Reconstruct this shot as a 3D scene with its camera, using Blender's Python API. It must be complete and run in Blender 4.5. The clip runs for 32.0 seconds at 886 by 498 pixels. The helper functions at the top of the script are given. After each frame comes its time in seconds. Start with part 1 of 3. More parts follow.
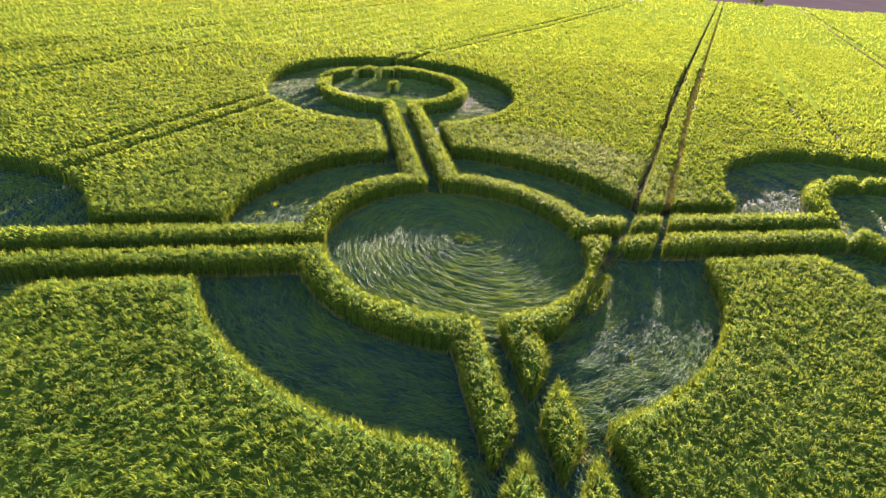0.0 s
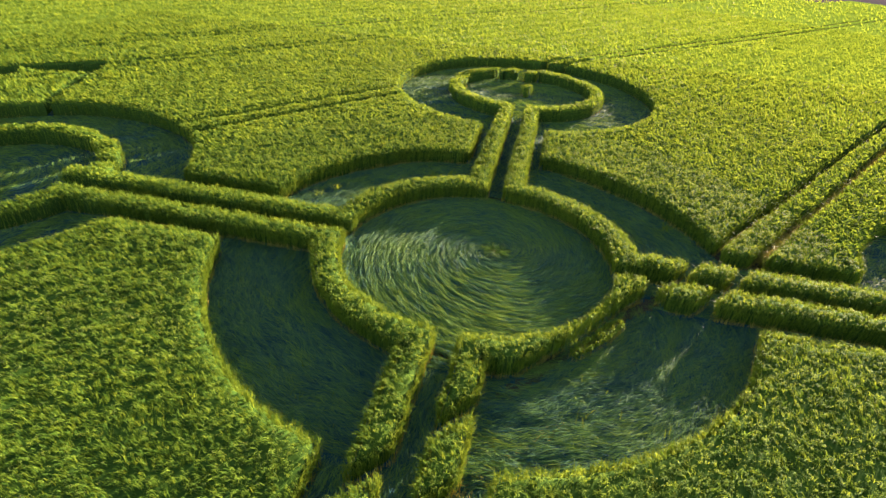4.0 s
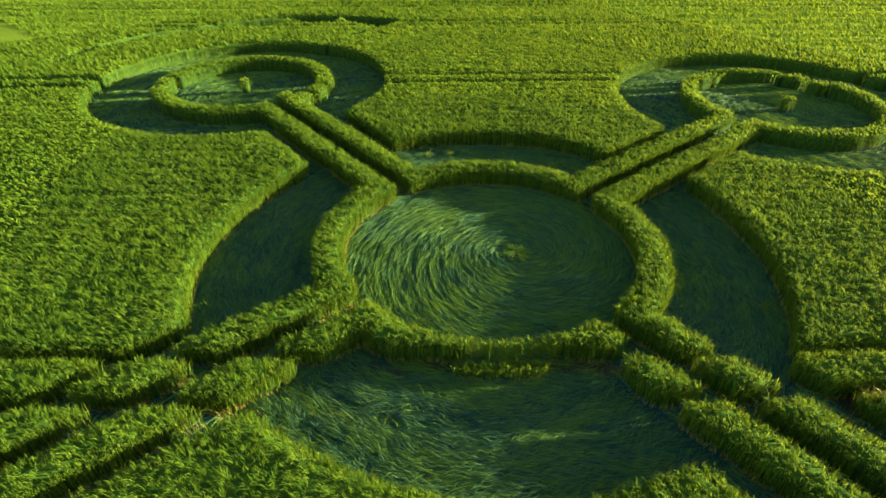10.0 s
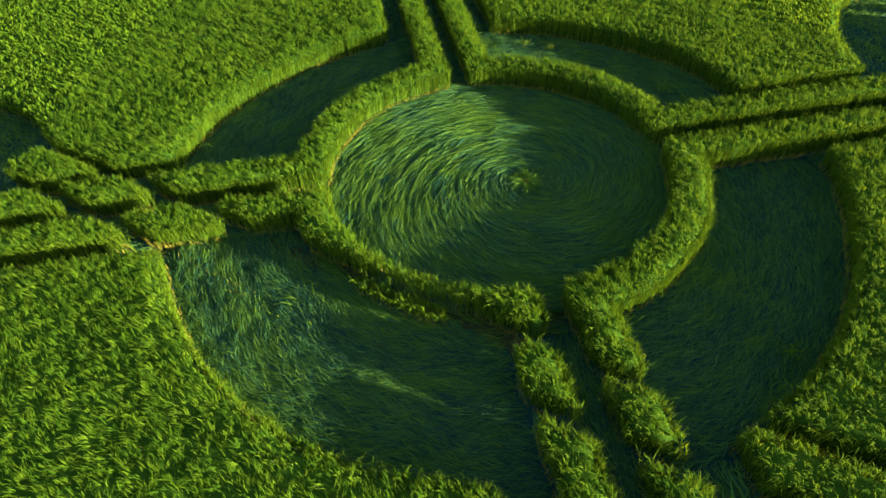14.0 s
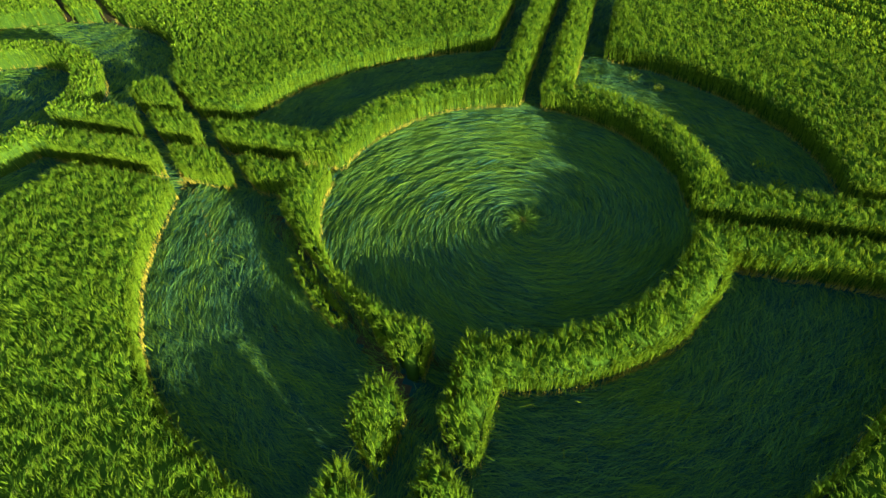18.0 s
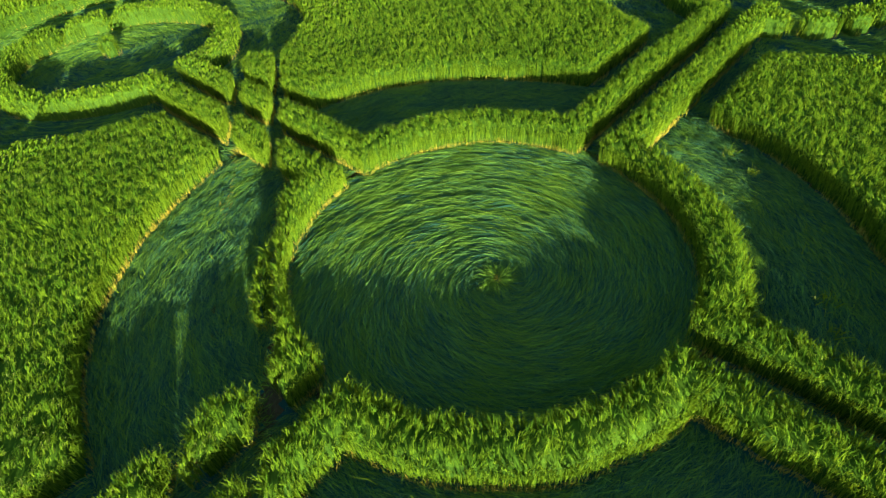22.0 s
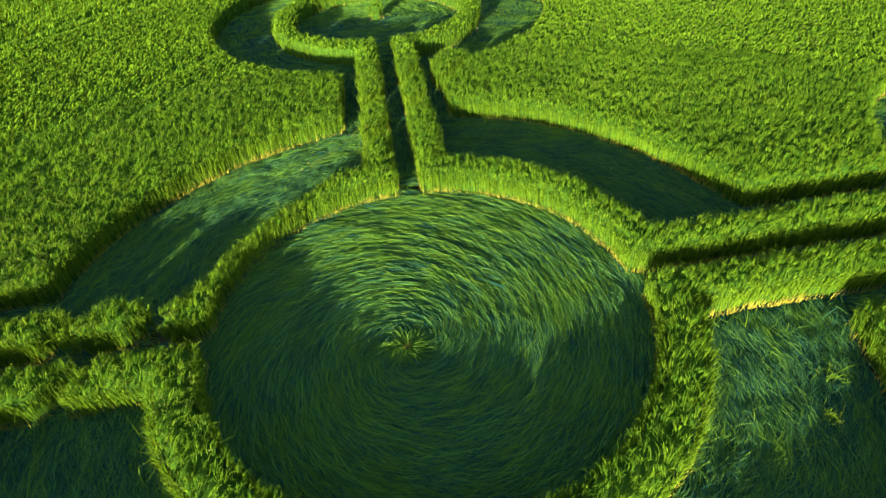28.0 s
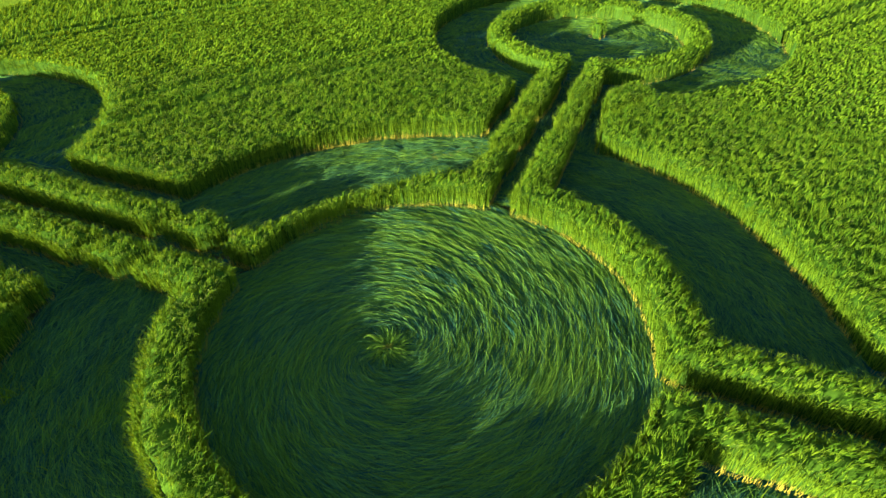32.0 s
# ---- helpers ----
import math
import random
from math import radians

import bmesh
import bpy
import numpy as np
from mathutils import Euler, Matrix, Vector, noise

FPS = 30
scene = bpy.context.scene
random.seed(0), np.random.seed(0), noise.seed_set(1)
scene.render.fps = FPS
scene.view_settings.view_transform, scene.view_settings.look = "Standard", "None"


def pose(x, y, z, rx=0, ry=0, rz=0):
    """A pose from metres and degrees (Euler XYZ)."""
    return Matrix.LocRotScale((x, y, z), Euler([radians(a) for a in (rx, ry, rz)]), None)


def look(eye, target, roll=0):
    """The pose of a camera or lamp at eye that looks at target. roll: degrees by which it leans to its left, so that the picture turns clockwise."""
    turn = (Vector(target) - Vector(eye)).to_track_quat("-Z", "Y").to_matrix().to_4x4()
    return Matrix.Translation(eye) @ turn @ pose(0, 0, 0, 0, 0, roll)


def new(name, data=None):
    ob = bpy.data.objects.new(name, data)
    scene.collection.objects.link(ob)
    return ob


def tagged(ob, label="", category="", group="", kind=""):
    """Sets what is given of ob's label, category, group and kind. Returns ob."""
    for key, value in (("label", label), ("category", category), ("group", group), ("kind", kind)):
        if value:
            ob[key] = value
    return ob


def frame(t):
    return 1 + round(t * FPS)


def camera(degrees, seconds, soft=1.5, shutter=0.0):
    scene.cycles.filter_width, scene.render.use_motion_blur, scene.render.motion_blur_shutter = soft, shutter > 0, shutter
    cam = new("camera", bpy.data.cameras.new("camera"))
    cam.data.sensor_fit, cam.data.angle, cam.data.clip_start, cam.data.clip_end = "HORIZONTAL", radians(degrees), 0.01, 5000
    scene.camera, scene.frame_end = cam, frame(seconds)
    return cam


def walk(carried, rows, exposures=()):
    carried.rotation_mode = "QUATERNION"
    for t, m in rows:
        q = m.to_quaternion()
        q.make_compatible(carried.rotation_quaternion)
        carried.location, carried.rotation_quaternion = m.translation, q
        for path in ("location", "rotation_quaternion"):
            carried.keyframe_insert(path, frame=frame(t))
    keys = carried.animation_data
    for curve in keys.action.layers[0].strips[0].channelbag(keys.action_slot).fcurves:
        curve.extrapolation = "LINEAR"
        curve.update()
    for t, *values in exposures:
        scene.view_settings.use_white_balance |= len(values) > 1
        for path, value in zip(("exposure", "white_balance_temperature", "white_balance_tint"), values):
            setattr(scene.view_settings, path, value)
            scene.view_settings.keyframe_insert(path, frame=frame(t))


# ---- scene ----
cam = camera(78.24, 32.0, 1.5)
PATH = [
    (0, (-4.234, -16.746, 10.251), (-3.8595, -15.0633, 9.2367), 5.10),
    (0.5, (-3.474, -16.824, 10.287), (-3.1825, -15.1281, 9.2679), 5.00),
    (1, (-2.711, -16.867, 10.294), (-2.5031, -15.1617, 9.2701), 4.89),
    (1.5, (-1.944, -16.854, 10.315), (-1.8209, -15.1434, 9.286), 4.70),
    (2, (-1.184, -16.788, 10.358), (-1.1423, -15.0774, 9.3227), 4.59),
    (2.5, (-0.421, -16.686, 10.413), (-0.4722, -14.9784, 9.3738), 4.42),
    (3, (0.328, -16.526, 10.472), (0.1858, -14.8261, 9.4275), 4.24),
    (3.5, (1.049, -16.343, 10.495), (0.8185, -14.655, 9.4468), 4.10),
    (5.5, (4.331, -15.32, 10.501), (3.7525, -13.7317, 9.4323), 3.36),
    (6, (5.203, -14.913, 10.53), (4.5221, -13.369, 9.4569), 3.00),
    (6.5, (6.046, -14.469, 10.533), (5.2661, -12.9761, 9.4548), 2.68),
    (7, (6.858, -13.987, 10.547), (5.9859, -12.5473, 9.4661), 2.31),
    (7.5, (7.599, -13.484, 10.57), (6.6442, -12.1001, 9.4866), 2.04),
    (8, (8.301, -12.947, 10.612), (7.2658, -11.6243, 9.5269), 1.74),
    (8.5, (8.942, -12.394, 10.627), (7.8316, -11.1346, 9.5412), 1.44),
    (9, (9.56, -11.827, 10.651), (8.3793, -10.635, 9.5626), 1.18),
    (9.5, (10.148, -11.152, 10.616), (8.9099, -10.0391, 9.5074), 0.85),
    (10, (10.639, -10.36, 10.564), (9.353, -9.3411, 9.4207), 0.49),
    (10.5, (11.058, -9.504, 10.495), (9.7354, -8.5858, 9.3086), 0.09),
    (11, (11.38, -8.646, 10.434), (10.0372, -7.8307, 9.196), -0.25),
    (11.5, (11.593, -7.755, 10.387), (10.2412, -7.0505, 9.0928), -0.52),
    (12, (11.761, -6.832, 10.339), (10.4061, -6.2414, 8.9915), -0.95),
    (12.5, (11.832, -5.909, 10.288), (10.4865, -5.4261, 8.8894), -1.35),
    (13, (11.862, -5.01, 10.214), (10.5245, -4.6295, 8.7759), -1.77),
    (13.5, (11.889, -4.129, 10.143), (10.55, -3.8468, 8.6845), -2.19),
    (14, (11.862, -3.322, 10.118), (10.5121, -3.1295, 8.655), -2.54),
    (14.5, (11.828, -2.531, 10.075), (10.4631, -2.4308, 8.6165), -2.89),
    (16.5, (11.395, 0.462, 9.749), (10.0303, 0.2102, 8.3088), -4.37),
    (17, (11.22, 1.135, 9.671), (9.868, 0.7976, 8.2366), -4.65),
    (17.5, (11.009, 1.752, 9.663), (9.6745, 1.3299, 8.2339), -4.81),
    (18, (10.781, 2.35, 9.638), (9.4668, 1.8544, 8.2144), -4.90),
    (18.5, (10.539, 2.921, 9.595), (9.247, 2.3538, 8.1776), -4.88),
    (19, (10.266, 3.511, 9.58), (9.0045, 2.8661, 8.1687), -5.06),
    (19.5, (9.963, 4.066, 9.538), (8.7343, 3.3477, 8.1326), -5.13),
    (20, (9.624, 4.608, 9.527), (8.4319, 3.8212, 8.1264), -5.19),
    (20.5, (9.209, 5.099, 9.484), (8.0576, 4.2456, 8.0884), -5.31),
    (21, (8.646, 5.443, 9.48), (7.5369, 4.5281, 8.0896), -5.37),
    (21.5, (7.992, 5.717, 9.415), (6.9241, 4.747, 8.0295), -5.45),
    (22, (7.334, 5.944, 9.331), (6.3162, 4.914, 7.9512), -5.56),
    (22.5, (6.746, 6.245, 9.241), (5.7853, 5.1536, 7.8675), -5.56),
    (23, (6.211, 6.597, 9.148), (5.3134, 5.4455, 7.781), -5.59),
    (23.5, (5.659, 6.926, 9.069), (4.8276, 5.7187, 7.7087), -5.58),
    (24, (5.085, 7.207, 9.021), (4.3199, 5.9483, 7.6678), -5.56),
    (24.5, (4.508, 7.449, 9.033), (3.8103, 6.1445, 7.6875), -5.49),
    (25, (3.931, 7.692, 9.065), (3.3047, 6.3439, 7.7267), -5.42),
    (25.5, (3.331, 7.875, 9.051), (2.777, 6.4902, 7.7187), -5.25),
    (27.5, (0.933, 8.088, 9.023), (0.7038, 6.5952, 7.7117), -4.40),
    (28, (0.35, 8.093, 9.046), (0.2072, 6.5858, 7.7389), -4.23),
    (28.5, (-0.217, 8.071, 9.062), (-0.2741, 6.553, 7.7615), -3.99),
    (29, (-0.771, 8.017, 9.07), (-0.7404, 6.4937, 7.7738), -3.84),
    (29.5, (-1.307, 7.948, 9.075), (-1.1943, 6.4255, 7.7827), -3.59),
    (30, (-1.839, 7.86, 9.084), (-1.6457, 6.3399, 7.7977), -3.46),
    (30.5, (-2.336, 7.745, 9.077), (-2.0516, 6.234, 7.7975), -3.24),
    (31, (-2.798, 7.588, 9.048), (-2.4047, 6.0958, 7.7756), -2.89),
    (31.5, (-3.25, 7.402, 8.98), (-2.7349, 5.9409, 7.7154), -2.46),
    (32, (-3.687, 7.199, 8.912), (-3.052, 5.7799, 7.6542), -1.96),
]
walk(cam, [(t, look(eye, target, roll)) for t, eye, target, roll in PATH],
     [(0.0, 2.79, 5850, 66), (3.0, 2.6, 5950, 56), (6.0, 2.41, 6060, 43), (9.0, 2.19, 6180, 28), (13.0, 1.9, 6230, 13), (20.0, 1.92, 6200, 8), (32.0, 2.09, 6210, 7)])

# ---------- light ----------
SUN_AZ, SUN_EL = 28.0, 9.4          # degrees east of +y, above the horizon
SUN_TO = Vector((math.sin(radians(SUN_AZ)) * math.cos(radians(SUN_EL)), math.cos(radians(SUN_AZ)) * math.cos(radians(SUN_EL)), math.sin(radians(SUN_EL))))
world = bpy.data.worlds.new("sky")
scene.world = world
world.use_nodes = True
wn = world.node_tree
wn.nodes.clear()
sky = wn.nodes.new("ShaderNodeTexSky")
sky.sky_type = "NISHITA"
sky.sun_disc = False
sky.sun_elevation, sky.sun_rotation = radians(SUN_EL), radians(SUN_AZ)
bg = wn.nodes.new("ShaderNodeBackground")
bg.inputs["Strength"].default_value = 0.078
wout = wn.nodes.new("ShaderNodeOutputWorld")
wn.links.new(sky.outputs[0], bg.inputs[0])
wn.links.new(bg.outputs[0], wout.inputs[0])
sun_data = bpy.data.lights.new("sun", "SUN")
sun_data.energy, sun_data.angle, sun_data.color = 5.5, radians(0.6), (1.0, 0.85, 0.58)
sun = new("sun", sun_data)
sun.matrix_world = look(SUN_TO * 60, (0, 0, 0))


# ---------- materials ----------
def plant_material(name, dark, light, gloss=0.5, through_light=0.35, scale=0.35, sheen=0.05, awns=0.0, vary=(0.6, 0.8, -0.2)):
    """Leaf and stem surface: colour by blade and by patch of the field, light shining partly through."""
    m = bpy.data.materials.new(name)
    m.use_nodes = True
    t = m.node_tree
    t.nodes.clear()
    geo = t.nodes.new("ShaderNodeNewGeometry")
    ramp = t.nodes.new("ShaderNodeValToRGB")
    ramp.color_ramp.elements[0].color = (*dark, 1)
    ramp.color_ramp.elements[1].color = (*light, 1)
    noise_a = t.nodes.new("ShaderNodeTexNoise")
    noise_a.inputs["Scale"].default_value = scale
    noise_a.inputs["Detail"].default_value = 4
    add = t.nodes.new("ShaderNodeMath")
    add.operation = "MULTIPLY_ADD"
    add.inputs[1].default_value = vary[0]
    shift = t.nodes.new("ShaderNodeMath")
    shift.operation = "MULTIPLY_ADD"
    shift.inputs[1].default_value = vary[1]
    shift.inputs[2].default_value = vary[2]
    t.links.new(geo.outputs["Position"], noise_a.inputs["Vector"])
    t.links.new(noise_a.outputs["Fac"], shift.inputs[0])
    t.links.new(geo.outputs["Random Per Island"], add.inputs[0])
    t.links.new(shift.outputs[0], add.inputs[2])
    t.links.new(add.outputs[0], ramp.inputs[0])
    colour = ramp.outputs[0]
    bsdf = t.nodes.new("ShaderNodeBsdfPrincipled")
    bsdf.inputs["Roughness"].default_value = gloss
    bsdf.inputs["Specular IOR Level"].default_value = sheen
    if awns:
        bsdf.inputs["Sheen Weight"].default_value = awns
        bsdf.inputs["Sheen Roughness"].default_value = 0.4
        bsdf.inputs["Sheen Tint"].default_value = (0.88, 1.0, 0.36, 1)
    t.links.new(colour, bsdf.inputs["Base Color"])
    shader = bsdf.outputs[0]
    if through_light:
        trans = t.nodes.new("ShaderNodeBsdfTranslucent")
        warm = t.nodes.new("ShaderNodeMixRGB")
        warm.blend_type = "MULTIPLY"
        warm.inputs[0].default_value = 1.0
        warm.inputs[2].default_value = (1.65, 1.2, 0.7, 1)
        t.links.new(colour, warm.inputs[1])
        t.links.new(warm.outputs[0], trans.inputs["Color"])
        both = t.nodes.new("ShaderNodeMixShader")
        both.inputs[0].default_value = through_light
        t.links.new(shader, both.inputs[1])
        t.links.new(trans.outputs[0], both.inputs[2])
        shader = both.outputs[0]
    out = t.nodes.new("ShaderNodeOutputMaterial")
    t.links.new(shader, out.inputs["Surface"])
    return m


def ground_material(name, a, b, c, scale=1.2, bump=0.4, fine=14, sheen=0.2, awns=0.0):
    m = bpy.data.materials.new(name)
    m.use_nodes = True
    t = m.node_tree
    bsdf = t.nodes["Principled BSDF"]
    bsdf.inputs["Roughness"].default_value = 0.9
    bsdf.inputs["Specular IOR Level"].default_value = sheen
    if awns:
        bsdf.inputs["Sheen Weight"].default_value = awns
        bsdf.inputs["Sheen Roughness"].default_value = 0.4
        bsdf.inputs["Sheen Tint"].default_value = (0.88, 1.0, 0.36, 1)
    geo = t.nodes.new("ShaderNodeNewGeometry")
    n1 = t.nodes.new("ShaderNodeTexNoise")
    n1.inputs["Scale"].default_value = scale
    n1.inputs["Detail"].default_value = 5
    n2 = t.nodes.new("ShaderNodeTexNoise")
    n2.inputs["Scale"].default_value = fine
    n2.inputs["Detail"].default_value = 4
    r1 = t.nodes.new("ShaderNodeValToRGB")
    r1.color_ramp.elements[0].position, r1.color_ramp.elements[1].position = 0.35, 0.68
    r1.color_ramp.elements[0].color, r1.color_ramp.elements[1].color = (*a, 1), (*b, 1)
    mix = t.nodes.new("ShaderNodeMixRGB")
    mix.inputs[2].default_value = (*c, 1)
    bp = t.nodes.new("ShaderNodeBump")
    bp.inputs["Strength"].default_value = bump
    bp.inputs["Distance"].default_value = 0.06
    for n in (n1, n2):
        t.links.new(geo.outputs["Position"], n.inputs["Vector"])
    t.links.new(n1.outputs["Fac"], r1.inputs[0])
    t.links.new(r1.outputs[0], mix.inputs[1])
    t.links.new(n2.outputs["Fac"], mix.inputs[0])
    t.links.new(n2.outputs["Fac"], bp.inputs["Height"])
    t.links.new(mix.outputs[0], bsdf.inputs["Base Color"])
    t.links.new(bp.outputs[0], bsdf.inputs["Normal"])
    return m


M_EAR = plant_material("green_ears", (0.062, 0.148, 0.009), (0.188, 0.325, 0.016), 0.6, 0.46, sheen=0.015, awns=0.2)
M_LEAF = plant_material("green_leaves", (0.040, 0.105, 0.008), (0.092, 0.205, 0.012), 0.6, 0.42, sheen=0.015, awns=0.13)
M_STALK = plant_material("green_stalks", (0.038, 0.106, 0.008), (0.165, 0.275, 0.013), 0.6, 0.22, sheen=0.02)
M_STRAW = plant_material("straw_stems", (0.15, 0.20, 0.020), (0.44, 0.37, 0.055), 0.7, 0.06)
# blue in the dark end paints sky reflected by stems in shade
M_LAID = plant_material("laid_stems", (0.013, 0.067, 0.063), (0.124, 0.285, 0.041), 0.6, 0.15, 0.9, sheen=0.03, vary=(1.0, 0.5, -0.32))
M_SWATHE = plant_material("top_stems", (0.052, 0.150, 0.024), (0.175, 0.335, 0.034), 0.6, 0.25, 0.9, sheen=0.05, vary=(1.0, 0.4, -0.2))
# walls of the crop body: darker stem colour with the shade among stalks put in
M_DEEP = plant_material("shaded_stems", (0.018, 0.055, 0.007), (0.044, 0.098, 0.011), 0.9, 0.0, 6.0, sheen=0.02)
# top of the crop body, coloured dark for the shade in gaps between heads
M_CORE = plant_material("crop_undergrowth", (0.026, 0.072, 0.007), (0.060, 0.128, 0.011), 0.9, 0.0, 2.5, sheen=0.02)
# dark teal: shade between laid stems and its sky blue, put into the colour
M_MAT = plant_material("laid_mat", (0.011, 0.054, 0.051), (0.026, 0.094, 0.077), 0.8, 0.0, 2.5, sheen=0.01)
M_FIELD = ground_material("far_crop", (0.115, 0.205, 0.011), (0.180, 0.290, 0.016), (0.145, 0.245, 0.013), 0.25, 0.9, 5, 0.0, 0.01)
M_SOIL = ground_material("field_soil", (0.055, 0.045, 0.028), (0.10, 0.075, 0.045), (0.05, 0.06, 0.02), 1.5, 0.6, 18, 0.05)
M_PLOUGH = ground_material("ploughed_soil", (0.07, 0.065, 0.055), (0.10, 0.09, 0.075), (0.085, 0.08, 0.065), 0.1, 0.5, 2, 0.0)


# ---------- plan of the formation ----------
CROP = 0.93                                   # height of the standing crop
RING_IN, RING_OUT, CRESCENT = 4.78, 5.62, 9.0
GAP, HEDGE = 0.38, 1.15                       # arm: inner path, outer face of its two rows
SWIRL = (0.54, 0.74)
# arm: disc centre, disc radius, loop centre, loop outer and inner radius
ARMS = {
    "north": ((-0.33, 20.95), 8.35, (-0.33, 21.3), 5.15, 4.3),
    "west": ((-20.45, -0.15), 8.0, (-20.1, -0.2), 4.8, 3.95),
    "south": ((-0.1, -20.1), 8.0, (0.1, -19.5), 4.95, 4.05),
    "east": ((21.2, 0.6), 8.25, (21.7, 0.2), 5.2, 4.3),
}
LANES = {"north": 1.75, "west": 2.1, "south": 1.87, "east": 2.25}     # outer edge of the lanes beside the rows
SHIFT = {"north": 0.0, "west": 0.06, "south": -0.08, "east": 0.0}     # how far an arm's axis misses the centre
TUFTS = {"north": (-0.26, 21.5), "west": (-20.3, -0.2), "south": (0.13, -20.45), "east": (21.7, 0.2)}
ALONG, ACROSS = (0.567, 0.824), (0.824, -0.567)   # the way of the tractor tracks, and square to it
# tractor tracks: half width, then the line as distances along and offsets across
TRACKS = (
    (0.24, (-60, -13, -9, -5, -1.5, 0.8, 2.5, 4.5, 8, 30, 110, 400), (4.3, 4.5, 4.7, 4.87, 5.03, 5.08, 5.27, 5.45, 5.45, 5.5, 7.2, 13.0)),
    (0.26, (-60, -13, -10, -8, -6, -3.6, 4, 8, 30, 110, 400), (5.9, 5.95, 6.08, 6.2, 6.3, 6.58, 6.78, 6.7, 6.75, 8.3, 14.0)),
    (0.2, (-60, -20, 0, 10, 20, 30, 48, 62, 110, 400), (-17.2, -17.2, -17.15, -16.95, -16.6, -16.0, -13.8, -12.1, -8.0, 12.0)),
    (0.2, (-60, -20, 0, 10, 20, 30, 48, 62, 110, 400), (-15.8, -15.8, -15.8, -15.65, -15.3, -14.7, -12.5, -10.8, -6.7, 13.3)),
    (0.2, (-60, -12, -6, 0, 60, 120, 400), (16.0, 23.8, 24.9, 25.7, 25.3, 24.2, 19.0)),
    (0.2, (-60, -12, -6, 0, 60, 120, 400), (17.1, 24.9, 26.0, 26.9, 26.7, 25.6, 20.4)),
    (0.16, (-60, 20, 56, 100, 400), (-36.4, -36.4, -33.6, -30.0, -5.0)),
    (0.16, (-60, 20, 56, 100, 400), (-37.7, -37.7, -34.9, -31.3, -6.3)),
)
CROWN_C = (-15.5, 4.0)


def hash01(ix, iy, seed):
    v = np.sin(ix * 127.1 + iy * 311.7 + seed * 74.7) * 43758.5453
    return v - np.floor(v)


def value_noise(x, y, seed=0):
    ix, iy = np.floor(x), np.floor(y)
    fx, fy = x - ix, y - iy
    fx, fy = fx * fx * (3 - 2 * fx), fy * fy * (3 - 2 * fy)
    a, b = hash01(ix, iy, seed), hash01(ix + 1, iy, seed)
    c, d = hash01(ix, iy + 1, seed), hash01(ix + 1, iy + 1, seed)
    return (a * (1 - fx) + b * fx) * (1 - fy) + (c * (1 - fx) + d * fx) * fy


def cloud(x, y, size, seed=0):
    """Two octaves of soft noise, -1 to 1, with patches of that size."""
    return (value_noise(x / size, y / size, seed) * 0.65 + value_noise(x / size * 2.3 + 7, y / size * 2.3, seed + 5) * 0.35) * 2 - 1


def arm_frame(name, x, y):
    (cx, cy), *_ = ARMS[name][2:3]
    n = math.hypot(cx, cy)
    ux, uy = cx / n, cy / n
    return x * ux + y * uy, y * ux - x * uy - SHIFT[name], n


def edge_radius(x, y):
    """Outer radius of the crescents, which were trodden by eye."""
    a = np.degrees(np.arctan2(y, x))
    return np.interp(a, (-180, -166, -135, -115, -100, -75, -31, 0, 25, 60, 80, 90, 105, 120, 150, 165, 180),
                     (8.8, 8.8, 8.95, 9.2, 9.3, 9.05, 9.1, 8.95, 8.9, 8.95, 9.2, 8.9, 8.6, 8.85, 8.7, 8.65, 8.8))


def tracks(x, y):
    """Distance to the nearest tractor track's edge, negative inside it."""
    o = x * ACROSS[0] + y * ACROSS[1]
    s = x * ALONG[0] + y * ALONG[1]
    r = np.hypot(x, y)
    best = np.full_like(x, 99.0)
    for k, (half, ss, os_) in enumerate(TRACKS):
        wob = 0.10 * (value_noise(s / 3.0, s * 0 + k, 3) - 0.5)
        wide = np.where(r > 13.5, min(half, 0.18), half) if k < 2 else half
        wide = np.where((r < 5.8) & (np.abs(s + 0.4) < 1.5), 0.15, wide) if k == 0 else wide
        wide = np.where((s < -4.5) & (r < 13.0), 0.24, wide) if k < 2 else wide
        wide = np.where(np.abs(s - 3.8) < 2.6, 0.225, wide) if k < 2 else wide
        best = np.minimum(best, np.abs(o - np.interp(s, ss, os_) - wob) - wide)
    return best


def crown(x, y):
    """The scalloped band beyond the western disc."""
    dx, dy = x - CROWN_C[0], y - CROWN_C[1]
    r, a = np.hypot(dx, dy), np.degrees(np.arctan2(dy, -dx))
    best = np.full_like(x, 99.0)
    cusps = (43.0, 27.3, 14.0, 0.6, -13.0, -26.0, -39.0)
    outer = np.interp(a, (-40, -29, -21, -10, 2, 17, 28, 43), (19.4, 19.9, 20.0, 19.4, 19.1, 18.7, 17.7, 16.4))
    for i, deep in enumerate((1.9, 2.1, 2.1, 1.2, 1.1, 0.3)):
        hi, lo = cusps[i], cusps[i + 1]
        f = np.clip((a - lo) / (hi - lo), 0, 1)
        inner = outer - 0.45 - deep * np.sin(np.pi * f) ** 0.6
        inside = np.maximum(r - outer, inner - r)
        inside = np.maximum(inside, np.maximum(lo - a, a - hi) * 0.3)
        best = np.minimum(best, inside)
    # the foot line from the tip of the crown to the disc
    ax, ay, bx, by = -27.3, 14.8, -24.3, 7.2
    t = np.clip(((x - ax) * (bx - ax) + (y - ay) * (by - ay)) / ((bx - ax) ** 2 + (by - ay) ** 2), 0, 1)
    line = np.hypot(x - ax - t * (bx - ax), y - ay - t * (by - ay)) - 0.16
    return np.minimum(best, line)


